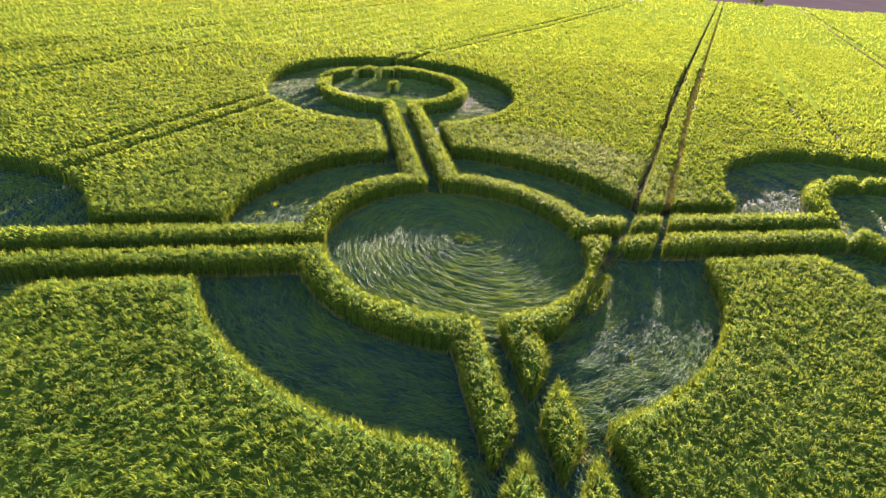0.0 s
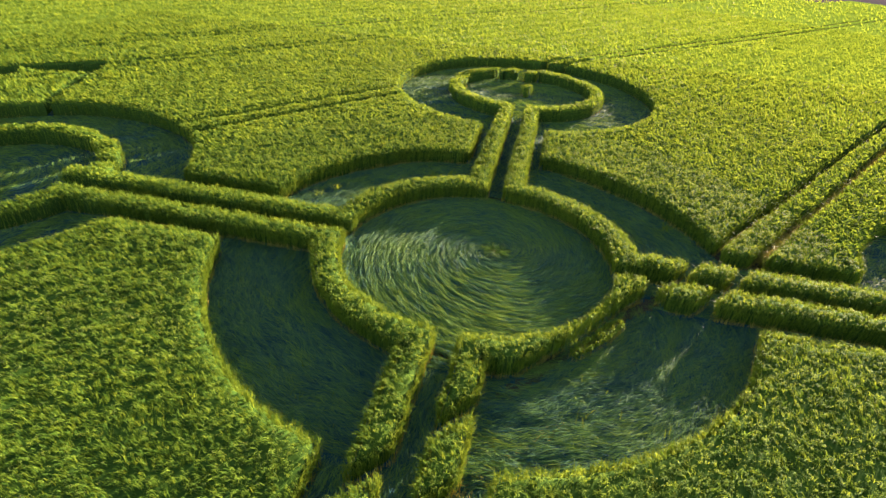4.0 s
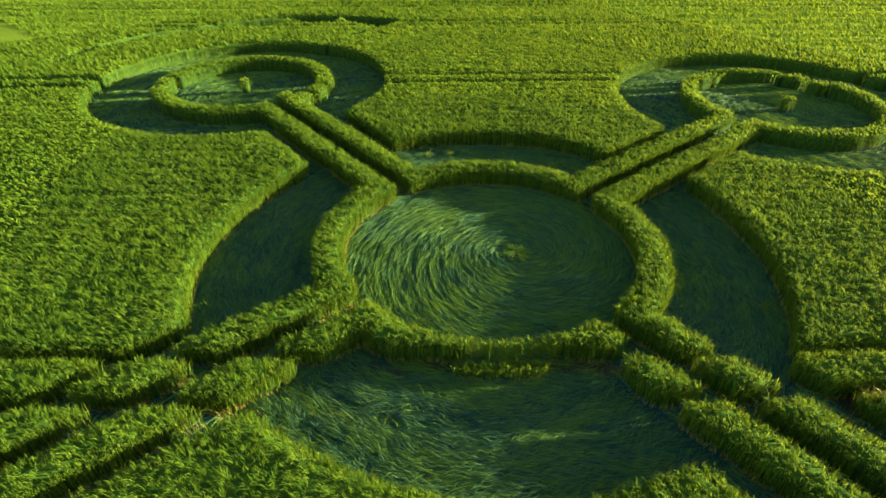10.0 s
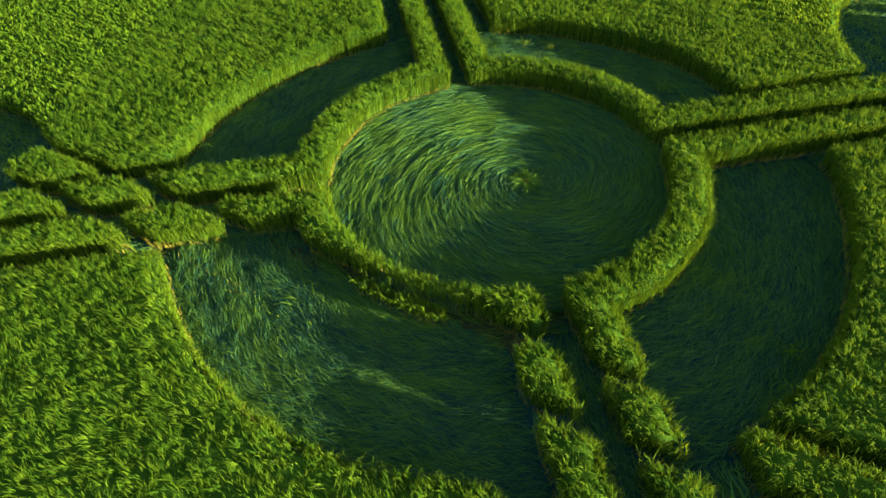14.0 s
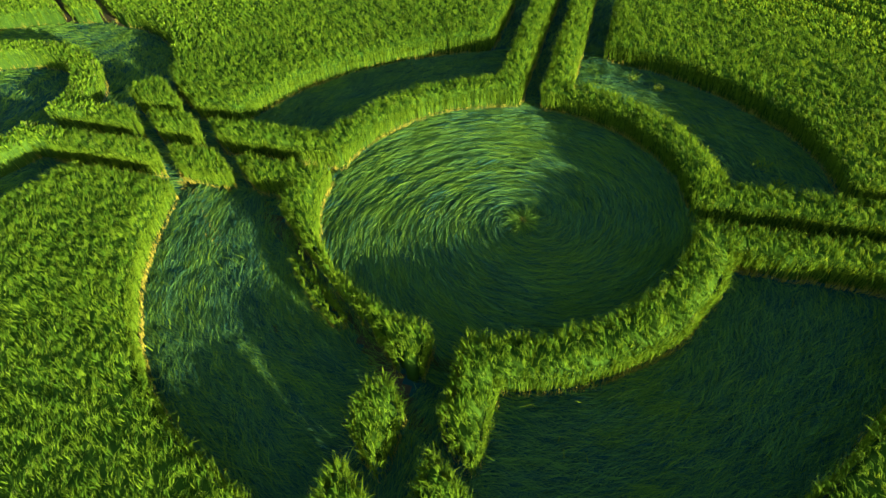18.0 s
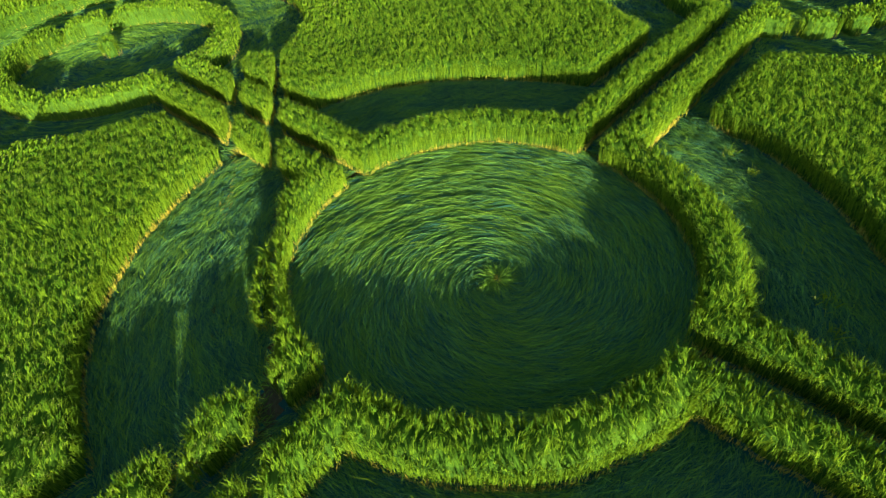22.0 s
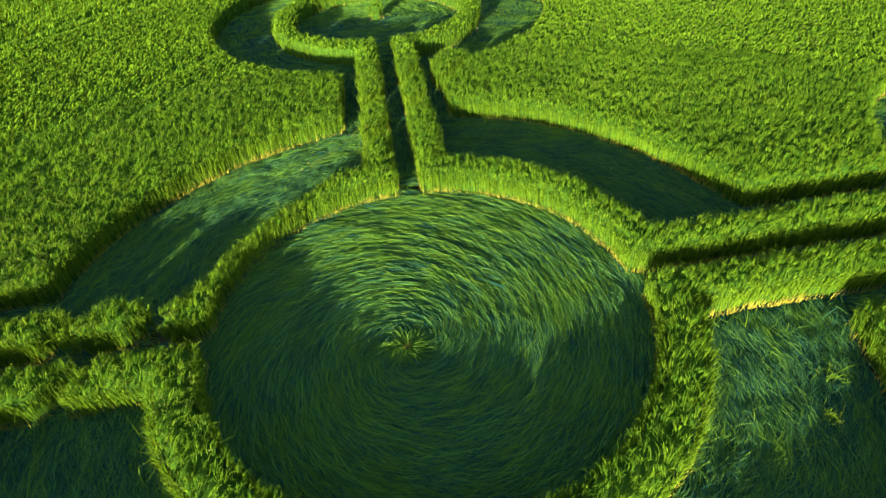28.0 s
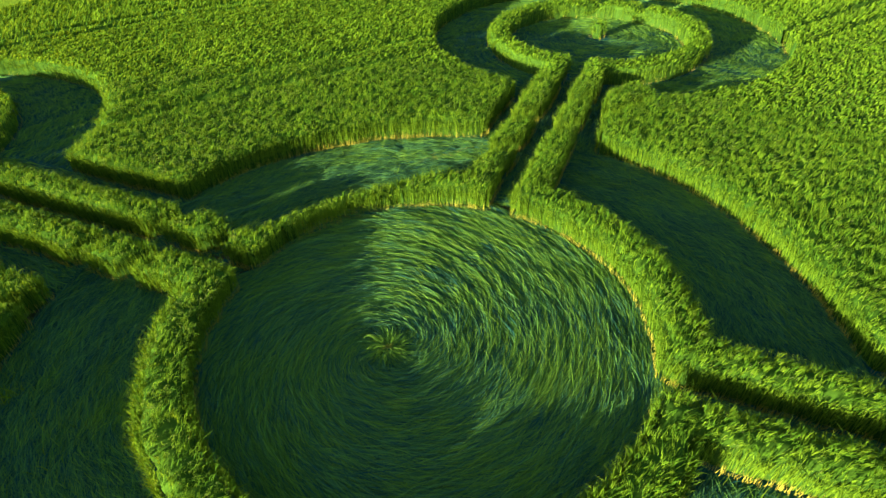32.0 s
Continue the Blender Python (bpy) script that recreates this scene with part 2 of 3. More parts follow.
def laid(x, y, ragged=True):
    """Signed distance to the flattened parts: negative where the crop lies, positive where it stands."""
    r = np.hypot(x, y)
    best = r - RING_IN
    ring = np.maximum(RING_OUT - r, r - edge_radius(x, y))
    for name, (dc, dr, lc, lo, li) in ARMS.items():
        u, v, n = arm_frame(name, x, y)
        lane_v = LANES[name]
        if name == "south":
            # grown narrow between the tracks
            lane_v = np.where((x < 0) & (np.abs(x * ACROSS[0] + y * ACROSS[1] - 5.4) < 0.8), 1.7, lane_v)
        reach = np.where((y > 0) & (name == "west"), 0.9, 0.0)
        row = np.maximum(np.abs(np.abs(v) - (GAP - 0.1 + HEDGE) / 2) - (HEDGE - GAP + 0.1) / 2, np.maximum(4.5 - u, u - n + li - reach))
        ring = np.maximum(ring, -row)
        near = np.hypot(*dc) - dr
        lane = np.maximum(np.abs(np.abs(v) - (HEDGE + lane_v) / 2) - (lane_v - HEDGE) / 2, np.maximum(RING_OUT - 0.2 - u, u - near - 1.5))
        gap = np.maximum(np.abs(v) - GAP, np.maximum(4.0 - u, u - n + 1))
        rho = np.hypot(x - lc[0], y - lc[1])
        if name == "north":
            # a short piece of the far wall stands one step further in
            lobe = (x > -1.35) & (x < 0.1) & (y > lc[1])
            rho = np.where(lobe, rho + 0.5, rho)
            slit = np.where((y > lc[1]) & (y < lc[1] + 6), np.minimum(np.abs(x + 1.4), np.abs(x - 0.15)) - 0.05, 99.0)
        elif name == "west":
            # the loop stops just short of the row
            slit = np.hypot(np.maximum(np.abs((x + 16.5) * 0.89 + (y - 1.6) * 0.45) - 0.9, 0), (y - 1.6) * 0.89 - (x + 16.5) * 0.45) - 0.2
        else:
            slit = np.full_like(x, 99.0)
        loop = np.maximum(np.maximum(rho - lo, li - rho), -slit)
        tx, ty = TUFTS[name]
        tuft = np.hypot(x - tx, y - ty) - 0.33
        disc = np.maximum(np.hypot(x - dc[0], y - dc[1]) - dr, np.maximum(-loop, np.maximum(-row, -tuft)))
        if name == "south":
            # a wedge of crop left between the tracks at the rim
            across, along = x * ACROSS[0] + y * ACROSS[1], x * ALONG[0] + y * ALONG[1]
            wedge = np.maximum(np.abs(across - 5.3) - 0.55, np.maximum(-12.7 - along, x + 1.7))
            disc = np.maximum(disc, -wedge)
        best = np.minimum(best, np.minimum(np.minimum(lane, gap), disc))
    best = np.minimum(best, ring)
    tx, ty = TUFTS["west"]
    best = np.minimum(best, np.where((np.hypot(x - tx, y - ty) < 0.8) | (np.hypot(x - TUFTS["north"][0], y - TUFTS["north"][1]) < 0.8), 99.0, tracks(x, y)))
    best = np.minimum(best, crown(x, y))
    # the sliver between track and crescent is short and thin
    o, s = x * ACROSS[0] + y * ACROSS[1], x * ALONG[0] + y * ALONG[1]
    trim = np.maximum(np.maximum(5.12 - o, r - 6.3), np.minimum(np.minimum(0.75 - s, s + 1.6), 5.46 - r))
    best = np.where((x > 1.6) & (y < -0.9), np.minimum(best, trim), best)
    if ragged:
        best = best + 0.06 * cloud(x, y, 0.45, 11) + 0.03 * cloud(x, y, 1.7, 12)
    return best


def slope(x, y, e=0.03):
    gx = (laid(x + e, y) - laid(x - e, y)) / (2 * e)
    gy = (laid(x, y + e) - laid(x, y - e)) / (2 * e)
    n = np.maximum(np.hypot(gx, gy), 1e-3)
    return gx / n, gy / n


def wheel_lines(x, y):
    """An older pair of wheel lines that has nearly grown over."""
    o, s = x * ACROSS[0] + y * ACROSS[1], x * ALONG[0] + y * ALONG[1]
    return np.exp(-((np.abs(o - np.interp(s, (-30, -12, 0, 60), (12.4, 13.9, 14.8, 14.2))) - 0.92) / 0.2) ** 2)


def crop_top(x, y, d):
    """Height of the standing crop: uneven, a little lower at its edges."""
    h = CROP * (1 + 0.04 * cloud(x, y, 0.55, 21) + 0.04 * cloud(x, y, 3.2, 22) + 0.06 * cloud(x, y, 0.19, 23))
    o = x * ACROSS[0] + y * ACROSS[1]
    faint = wheel_lines(x, y) + 0.5 * np.exp(-((np.abs(o + 30.0) - 0.55) / 0.25) ** 2)
    h = h - 0.5 * faint
    h = h + 0.022 * np.cos(o * 2 * np.pi / 0.72 + 1.6 * cloud(x, y, 4.0, 24)) * (0.4 + 0.6 * value_noise(x / 5, y / 5, 25))
    sliver = (np.hypot(x, y) < RING_OUT + 0.1) & (o > 5.1) & (x > 1.6) & (y < -1.2)
    h = np.where(sliver, h * 0.52, h)
    return h * (1 - 0.10 * np.exp(-np.maximum(d, 0) / 0.10))


# every standing piece has a number: 0 is the field
NAMES = list(ARMS)
PIECES = ["field"]
for _n in NAMES:
    PIECES += [f"{_n} ring", f"{_n} loop", f"{_n} tuft"]
    PIECES += [f"{_n} row {side} {k}" for side in "ab" for k in range(3)]
PIECES.append("ring stub")


def piece_of(x, y):
    r = np.hypot(x, y)
    out = np.zeros(x.shape, int)
    o = x * ACROSS[0] + y * ACROSS[1]
    s = x * ALONG[0] + y * ALONG[1]
    first, second = (np.interp(s, *TRACKS[k][1:]) for k in (0, 1))
    for i, name in enumerate(NAMES):
        base = 1 + i * 9
        dc, dr, lc, lo, li = ARMS[name]
        u, v, n = arm_frame(name, x, y)
        seg = (o > first).astype(int) + (o > second) if name in ("south", "east") else (o < -17.8).astype(int) * 0
        row = (np.abs(v) < (HEDGE + LANES[name]) / 2) & (u > RING_OUT - 0.4) & (u < n - li)
        out = np.where(row, base + 3 + np.where(v > 0, 0, 3) + seg, out)
        rho = np.hypot(x - lc[0], y - lc[1])
        out = np.where((rho < lo + 0.5) & (rho > li - 0.5), base + 1, out)
        tx, ty = TUFTS[name]
        out = np.where(np.hypot(x - tx, y - ty) < 1.2, base + 2, out)
        quarter = (np.abs(v) <= u)
        out = np.where((r < (RING_OUT + 0.25)) & quarter & ~(row & (u > RING_OUT)), base, out)
    out = np.where((r < RING_OUT + 0.3) & (o > 5.1) & (x > 1.5) & (y < -1.1), len(PIECES) - 1, out)
    return out


# ---------- mesh helpers ----------
def mesh_from(name, verts, faces, material):
    """A mesh from an array of points and a list of (n, k) index arrays."""
    me = bpy.data.meshes.new(name)
    verts = np.ascontiguousarray(verts, np.float32)
    loops = np.concatenate([f.ravel() for f in faces]).astype(np.int32)
    counts = np.concatenate([np.full(len(f), f.shape[1]) for f in faces])
    starts = np.concatenate([[0], np.cumsum(counts)[:-1]]).astype(np.int32)
    me.vertices.add(len(verts))
    me.vertices.foreach_set("co", verts.ravel())
    me.loops.add(len(loops))
    me.loops.foreach_set("vertex_index", loops)
    me.polygons.add(len(counts))
    me.polygons.foreach_set("loop_start", starts)
    me.update(calc_edges=True)
    me.materials.append(material)
    return me


def part(name, me, parent, label=""):
    ob = new(name, me)
    ob.parent = parent
    return tagged(ob, label)


RNG = np.random.default_rng(7)


def blade_arrays(p, lean, length, width, droop, upright=0.75):
    """Bent tapering blades: five points and three triangles each."""
    n = len(p)
    a = RNG.uniform(0, 2 * np.pi, n)
    side = np.stack([np.cos(a), np.sin(a), np.zeros(n)], 1) * (width / 2)[:, None]
    up = np.zeros((n, 3))
    up[:, 2] = length
    out = np.zeros((n, 3))
    out[:, :2] = lean * length[:, None]
    mid = p + up * (upright * 0.65) + out * 0.30
    tip = p + up * (upright - droop)[:, None] * 1.0 + out * 0.85
    v = np.stack([p - side, p + side, mid + side * 0.9, mid - side * 0.9, tip], 1).reshape(-1, 3)
    i = np.arange(n)[:, None] * 5
    return v, [i + np.array([[0, 1, 2, 3]]), i + np.array([[3, 2, 4]])]


def kite_arrays(p, lean, length, width):
    """Simpler blades for the distance: four points, one face."""
    n = len(p)
    a = RNG.uniform(0, 2 * np.pi, n)
    side = np.stack([np.cos(a), np.sin(a), np.zeros(n)], 1) * (width / 2)[:, None]
    tip = p.copy()
    tip[:, :2] += lean * length[:, None] * 0.8
    tip[:, 2] += length * 0.6
    mid = p * 0.45 + tip * 0.55
    mid[:, 2] += length * 0.15
    v = np.stack([p, mid + side, tip, mid - side], 1).reshape(-1, 3)
    i = np.arange(n)[:, None] * 4
    return v, [i + np.array([[0, 1, 2, 3]])]


def spike_arrays(p, lean, length, width):
    """Single-faced spikes for the far crop."""
    n = len(p)
    a = RNG.uniform(0, 2 * np.pi, n)
    side = np.stack([np.cos(a), np.sin(a), np.zeros(n)], 1) * (width * 0.75)[:, None]
    tip = p.copy()
    tip[:, :2] += lean * length[:, None] * 0.7
    tip[:, 2] += length * 0.7
    v = np.stack([p - side, p + side, tip], 1).reshape(-1, 3)
    return v, [np.arange(n)[:, None] * 3 + np.array([[0, 1, 2]])]


def leaning(x, y, spread):
    """Which way the heads lean: mostly downwind, in gusts."""
    a = 3.9 + 0.9 * cloud(x, y, 2.4, 31) + 1.5 * cloud(x, y, 0.24, 32) + RNG.normal(0, spread, len(x))
    k = RNG.uniform(0.45, 1.0, len(x))
    return np.stack([np.cos(a) * k, np.sin(a) * k], 1)


# ---------- ground ----------
def ground_sheet():
    rings = [0, 20, 45, 90, 200, 500, 1500, 4000]
    seg = 48
    v, f = [(0, 0, 0)], []
    for r in rings[1:]:
        for k in range(seg):
            a = 2 * math.pi * k / seg
            v.append((r * math.cos(a), r * math.sin(a), 0))
    tri = np.array([[0, 1 + k, 1 + (k + 1) % seg] for k in range(seg)])
    quads = []
    for j in range(len(rings) - 2):
        for k in range(seg):
            b, c = 1 + j * seg, 1 + (j + 1) * seg
            quads.append([b + k, c + k, c + (k + 1) % seg, b + (k + 1) % seg])
    ob = new("ground", mesh_from("ground", np.array(v), [tri, np.array(quads)], M_SOIL))
    tagged(ob, "brown field soil with green weeds under the crop", "ground", kind="structure")


ground_sheet()

# ---------- standing crop ----------
X0, X1, Y0, Y1, CELL = -37.5, 32.0, -31.0, 33.0, 0.22
HORIZON_A, HORIZON_B = (70.0, 104.0), (115.0, 101.0)     # the far edge of the field


def canopy_grid():
    """The closed body of the standing crop, cell by cell, its rim drawn onto the edge of the flattened parts."""
    xs, ys = np.arange(X0, X1 + 1e-6, CELL), np.arange(Y0, Y1 + 1e-6, CELL)
    gx, gy = np.meshgrid(xs, ys, indexing="ij")
    d = laid(gx, gy)
    nx, ny = d.shape
    cx, cy = (gx[:-1, :-1] + CELL / 2), (gy[:-1, :-1] + CELL / 2)
    keep = laid(cx, cy) > 0.06
    sx, sy = slope(gx, gy)
    near = d < CELL * 0.9
    px = np.where(near, gx - sx * (d - 0.10), gx)
    py = np.where(near, gy - sy * (d - 0.10), gy)
    top = crop_top(px, py, np.maximum(d, 0)) - 0.16 + 0.05 * (RNG.random(d.shape) - 0.5) - 0.10 * np.exp(-np.maximum(d, 0) / 0.18)
    ident = piece_of(cx, cy)
    index = np.arange(nx * ny).reshape(nx, ny)
    made = {}
    for k in np.unique(ident[keep]):
        sel = keep & (ident == k)
        i, j = np.nonzero(sel)
        quads = np.stack([index[i, j], index[i + 1, j], index[i + 1, j + 1], index[i, j + 1]], 1)
        walls = []
        pad = np.pad(sel, 1)
        for di, dj, a, b in ((-1, 0, (0, 1), (0, 0)), (1, 0, (1, 0), (1, 1)), (0, -1, (0, 0), (1, 0)), (0, 1, (1, 1), (0, 1))):
            open_side = ~pad[i + 1 + di, j + 1 + dj]
            ii, jj = i[open_side], j[open_side]
            walls.append(np.stack([index[ii + a[0], jj + a[1]], index[ii + b[0], jj + b[1]]], 1))
        walls = np.concatenate(walls)
        used, inv = np.unique(np.concatenate([quads.ravel(), walls.ravel()]), return_inverse=True)
        m = len(used)
        v_top = np.stack([px.ravel()[used], py.ravel()[used], top.ravel()[used]], 1)
        v_low = v_top.copy()
        v_low[:, 2] = 0.0
        q = inv[:quads.size].reshape(-1, 4)
        w = inv[quads.size:].reshape(-1, 2)
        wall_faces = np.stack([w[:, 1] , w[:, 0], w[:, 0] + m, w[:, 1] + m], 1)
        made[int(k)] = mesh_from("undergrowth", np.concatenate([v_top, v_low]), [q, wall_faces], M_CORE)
        # side faces get the colour with shade painted in
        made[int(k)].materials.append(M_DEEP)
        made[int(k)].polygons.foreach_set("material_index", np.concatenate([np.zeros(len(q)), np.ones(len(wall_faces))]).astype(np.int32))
    return made


def scatter(n, x0, x1, y0, y1):
    return RNG.uniform(x0, x1, n), RNG.uniform(y0, y1, n)


def split_by_piece(x, y, extra):
    ident = piece_of(x, y)
    return {int(k): [e[ident == k] for e in (x, y, *extra)] for k in np.unique(ident)}


LABELS = {
    "ring": ("crop_ring_wall", "curved wall of standing green barley round the swirled circle", "crop wall", "ring walls"),
    "loop": ("crop_loop_wall", "horseshoe wall of standing green barley inside an outer disc", "crop wall", "loop walls"),
    "tuft": ("crop_tuft", "small round tuft of uncut barley inside the horseshoe wall", "crop tuft", "centre tufts"),
    "stub": ("crop_stub", "low sliver of standing barley between ring wall and tractor track", "crop strip", "arm strips"),
    "row": ("crop_strip", "narrow straight strip of standing green barley between trodden paths", "crop strip", "arm strips"),
}


def build_crop():
    bodies = canopy_grid()
    roots = {}
    for k, me in sorted(bodies.items()):
        if k == 0:
            root = tagged(new("barley_field", me), "wide field of standing green barley with tractor tracks", "barley field", kind="stuff")
        else:
            word = PIECES[k].split()[1]
            name, label, cat, group = LABELS[word]
            if word == "row" and len(me.polygons) < 60:
                label = "short stub of a standing barley strip cut off by tractor tracks"
            root = tagged(new(name, me), label, cat, group)
        roots[k] = root

    # heads and leaves, finer where the camera passes near
    for zone, (density, rmin, rmax) in enumerate(((146, 0, 13.5), (220, 13.5, 26.0), (105, 26.0, 60.0))):
        box = (-rmax * 1.45, rmax * 1.45, -rmax, rmax) if zone < 2 else (X0, X1, Y0, Y1)
        box = (max(box[0], X0), min(box[1], X1), max(box[2], Y0), min(box[3], Y1))
        x, y = scatter(int(density * (box[1] - box[0]) * (box[3] - box[2])), *box)
        # the fine zone reaches further out along the southern side, where the camera flies
        r = np.hypot(np.where(y < 0, np.where(np.hypot(x, y) < 22, x / 1.45, x), x), y)
        ok = (r >= rmin) & (r < rmax)
        x, y = x[ok], y[ok]
        d = laid(x, y)
        ok = d > (-0.01, 0.03, 0.12)[zone]
        x, y, d = x[ok], y[ok], d[ok]
        top = crop_top(x, y, d)
        for k, (px, py, pd, pt) in split_by_piece(x, y, (d, top)).items():
            if k not in roots:
                continue
            n = len(px)
            lean = leaning(px, py, 0.45)
            # at an edge the heads spill outwards
            sx, sy = slope(px, py)
            w = np.exp(-np.maximum(pd, 0) / 0.10)[:, None] * 0.5
            lean = lean * (1 - w) - np.stack([sx, sy], 1) * w * 0.8
            if zone == 0:
                # every head is a bunch of five awned blades that lean the same way
                m = 5
                n3 = n * m
                base = np.stack([px, py, pt - RNG.uniform(0.10, 0.22, n)], 1)
                base = np.repeat(base, m, 0) + RNG.normal(0, 1, (n3, 3)) * (0.024, 0.024, 0.015)
                lean3 = np.repeat(lean, m, 0) + RNG.normal(0, 0.24, (n3, 2))
                length = np.repeat(RNG.uniform(0.14, 0.235, n), m) * RNG.uniform(0.65, 1.1, n3)
                droop = np.repeat(RNG.uniform(0.0, 0.35, n), m)
                is_ear = np.repeat(RNG.random(n) < 0.6, m)
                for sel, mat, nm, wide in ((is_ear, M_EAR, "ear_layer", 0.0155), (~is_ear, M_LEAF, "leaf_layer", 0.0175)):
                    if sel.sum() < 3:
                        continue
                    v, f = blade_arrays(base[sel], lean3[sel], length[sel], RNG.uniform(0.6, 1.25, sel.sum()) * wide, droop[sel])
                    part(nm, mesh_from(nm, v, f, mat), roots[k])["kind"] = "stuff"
            else:
                size = 1.0 if zone == 1 else 1.25
                length = RNG.uniform(0.15, 0.26, n) * size
                base = np.stack([px, py, pt - RNG.uniform(0.12, 0.25, n)], 1)
                is_ear = RNG.random(n) < (0.68 if zone == 1 else 0.75)
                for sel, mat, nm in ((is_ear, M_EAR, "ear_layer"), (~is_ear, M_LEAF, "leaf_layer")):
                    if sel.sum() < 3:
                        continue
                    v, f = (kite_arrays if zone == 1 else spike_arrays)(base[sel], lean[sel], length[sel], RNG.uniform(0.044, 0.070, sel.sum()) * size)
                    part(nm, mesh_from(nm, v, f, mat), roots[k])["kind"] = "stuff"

    # bare stems along every cut edge, straw-coloured at the foot
    n_try = 3000000
    x, y = scatter(n_try, -37, 31.5, -30.5, 32.5)
    d0 = laid(x, y, ragged=False)
    ok = np.abs(d0 - 0.05) < 0.16
    x, y = x[ok], y[ok]
    d = laid(x, y)
    ok = (d > -0.03) & (d < 0.10)
    x, y, d = x[ok], y[ok], d[ok]
    # sparse at the crown and far tracks, so the shade-coloured wall shows
    thin = RNG.random(len(x)) < np.where(np.hypot(x, y) < 14, 1.0, np.where((crown(x, y) < 0.3) | ((tracks(x, y) < 0.3) & (np.hypot(x, y) > 20)), 0.12, 0.5))
    x, y, d = x[thin], y[thin], d[thin]
    # closer together where the camera passes near
    more = np.repeat(np.arange(len(x)), np.where(np.hypot(x, y) < 14, 2, 1))
    x, y, d = x[more] + RNG.normal(0, 0.02, len(more)), y[more] + RNG.normal(0, 0.02, len(more)), d[more]
    sx, sy = slope(x, y)
    x, y = x - sx * (d + 0.015) * 0.8, y - sy * (d + 0.015) * 0.8
    top = crop_top(x, y, d * 0)
    for k, (px, py, pt, ax, ay) in split_by_piece(x, y, (top, sx, sy)).items():
        if k not in roots:
            continue
        n = len(px)
        lean = np.stack([-ax, -ay], 1) * RNG.uniform(-0.06, 0.22, n)[:, None] + RNG.normal(0, 0.11, (n, 2))
        base = np.stack([px, py, RNG.uniform(0.14, 0.45, n)], 1)
        v, f = blade_arrays(base, lean, (pt - base[:, 2]) * RNG.uniform(0.6, 1.2, n), RNG.uniform(0.006, 0.013, n), np.full(n, -0.2))
        part("stalk_layer", mesh_from("stalk_layer", v, f, M_STALK), roots[k])["kind"] = "stuff"
        # leaves that hang out of the wall
        some = RNG.random(n) < np.where(np.hypot(px, py) < 14, 0.35, 0.6)
        n1 = int(some.sum())
        if n1 > 3:
            base = np.stack([px[some] + ax[some] * 0.02, py[some] + ay[some] * 0.02, RNG.uniform(0.42, 0.85, n1) * pt[some]], 1)
            hang = np.stack([-ax[some], -ay[some]], 1) * RNG.uniform(0.2, 0.7, n1)[:, None] + RNG.normal(0, 0.45, (n1, 2))
            v, f = blade_arrays(base, hang, RNG.uniform(0.15, 0.30, n1), RNG.uniform(0.014, 0.030, n1), RNG.uniform(0.1, 0.7, n1))
            part("leaf_layer", mesh_from("leaf_layer", v, f, M_STALK), roots[k])["kind"] = "stuff"
        low = (0.6 * cloud(px, py, 1.3, 35) + RNG.random(n) * 0.8 > 0.2) & (RNG.random(n) < np.where(np.hypot(px, py) < 14, 0.8 if k else 0.55, 0.45))
        n2 = int(low.sum())
        if n2 < 3:
            continue
        base = np.stack([px[low] + ax[low] * RNG.uniform(-0.05, 0.0, n2), py[low] + ay[low] * RNG.uniform(-0.05, 0.0, n2), np.full(n2, 0.05)], 1)
        v, f = blade_arrays(base, lean[low] * 0.6 + RNG.normal(0, 0.16, (n2, 2)), RNG.uniform(0.06, 0.34, n2), RNG.uniform(0.006, 0.012, n2), np.full(n2, -0.2))
        part("straw_layer", mesh_from("straw_layer", v, f, M_STRAW), roots[k], "straw-coloured lower stems")["kind"] = "stuff"
    return roots


ROOTS = build_crop()


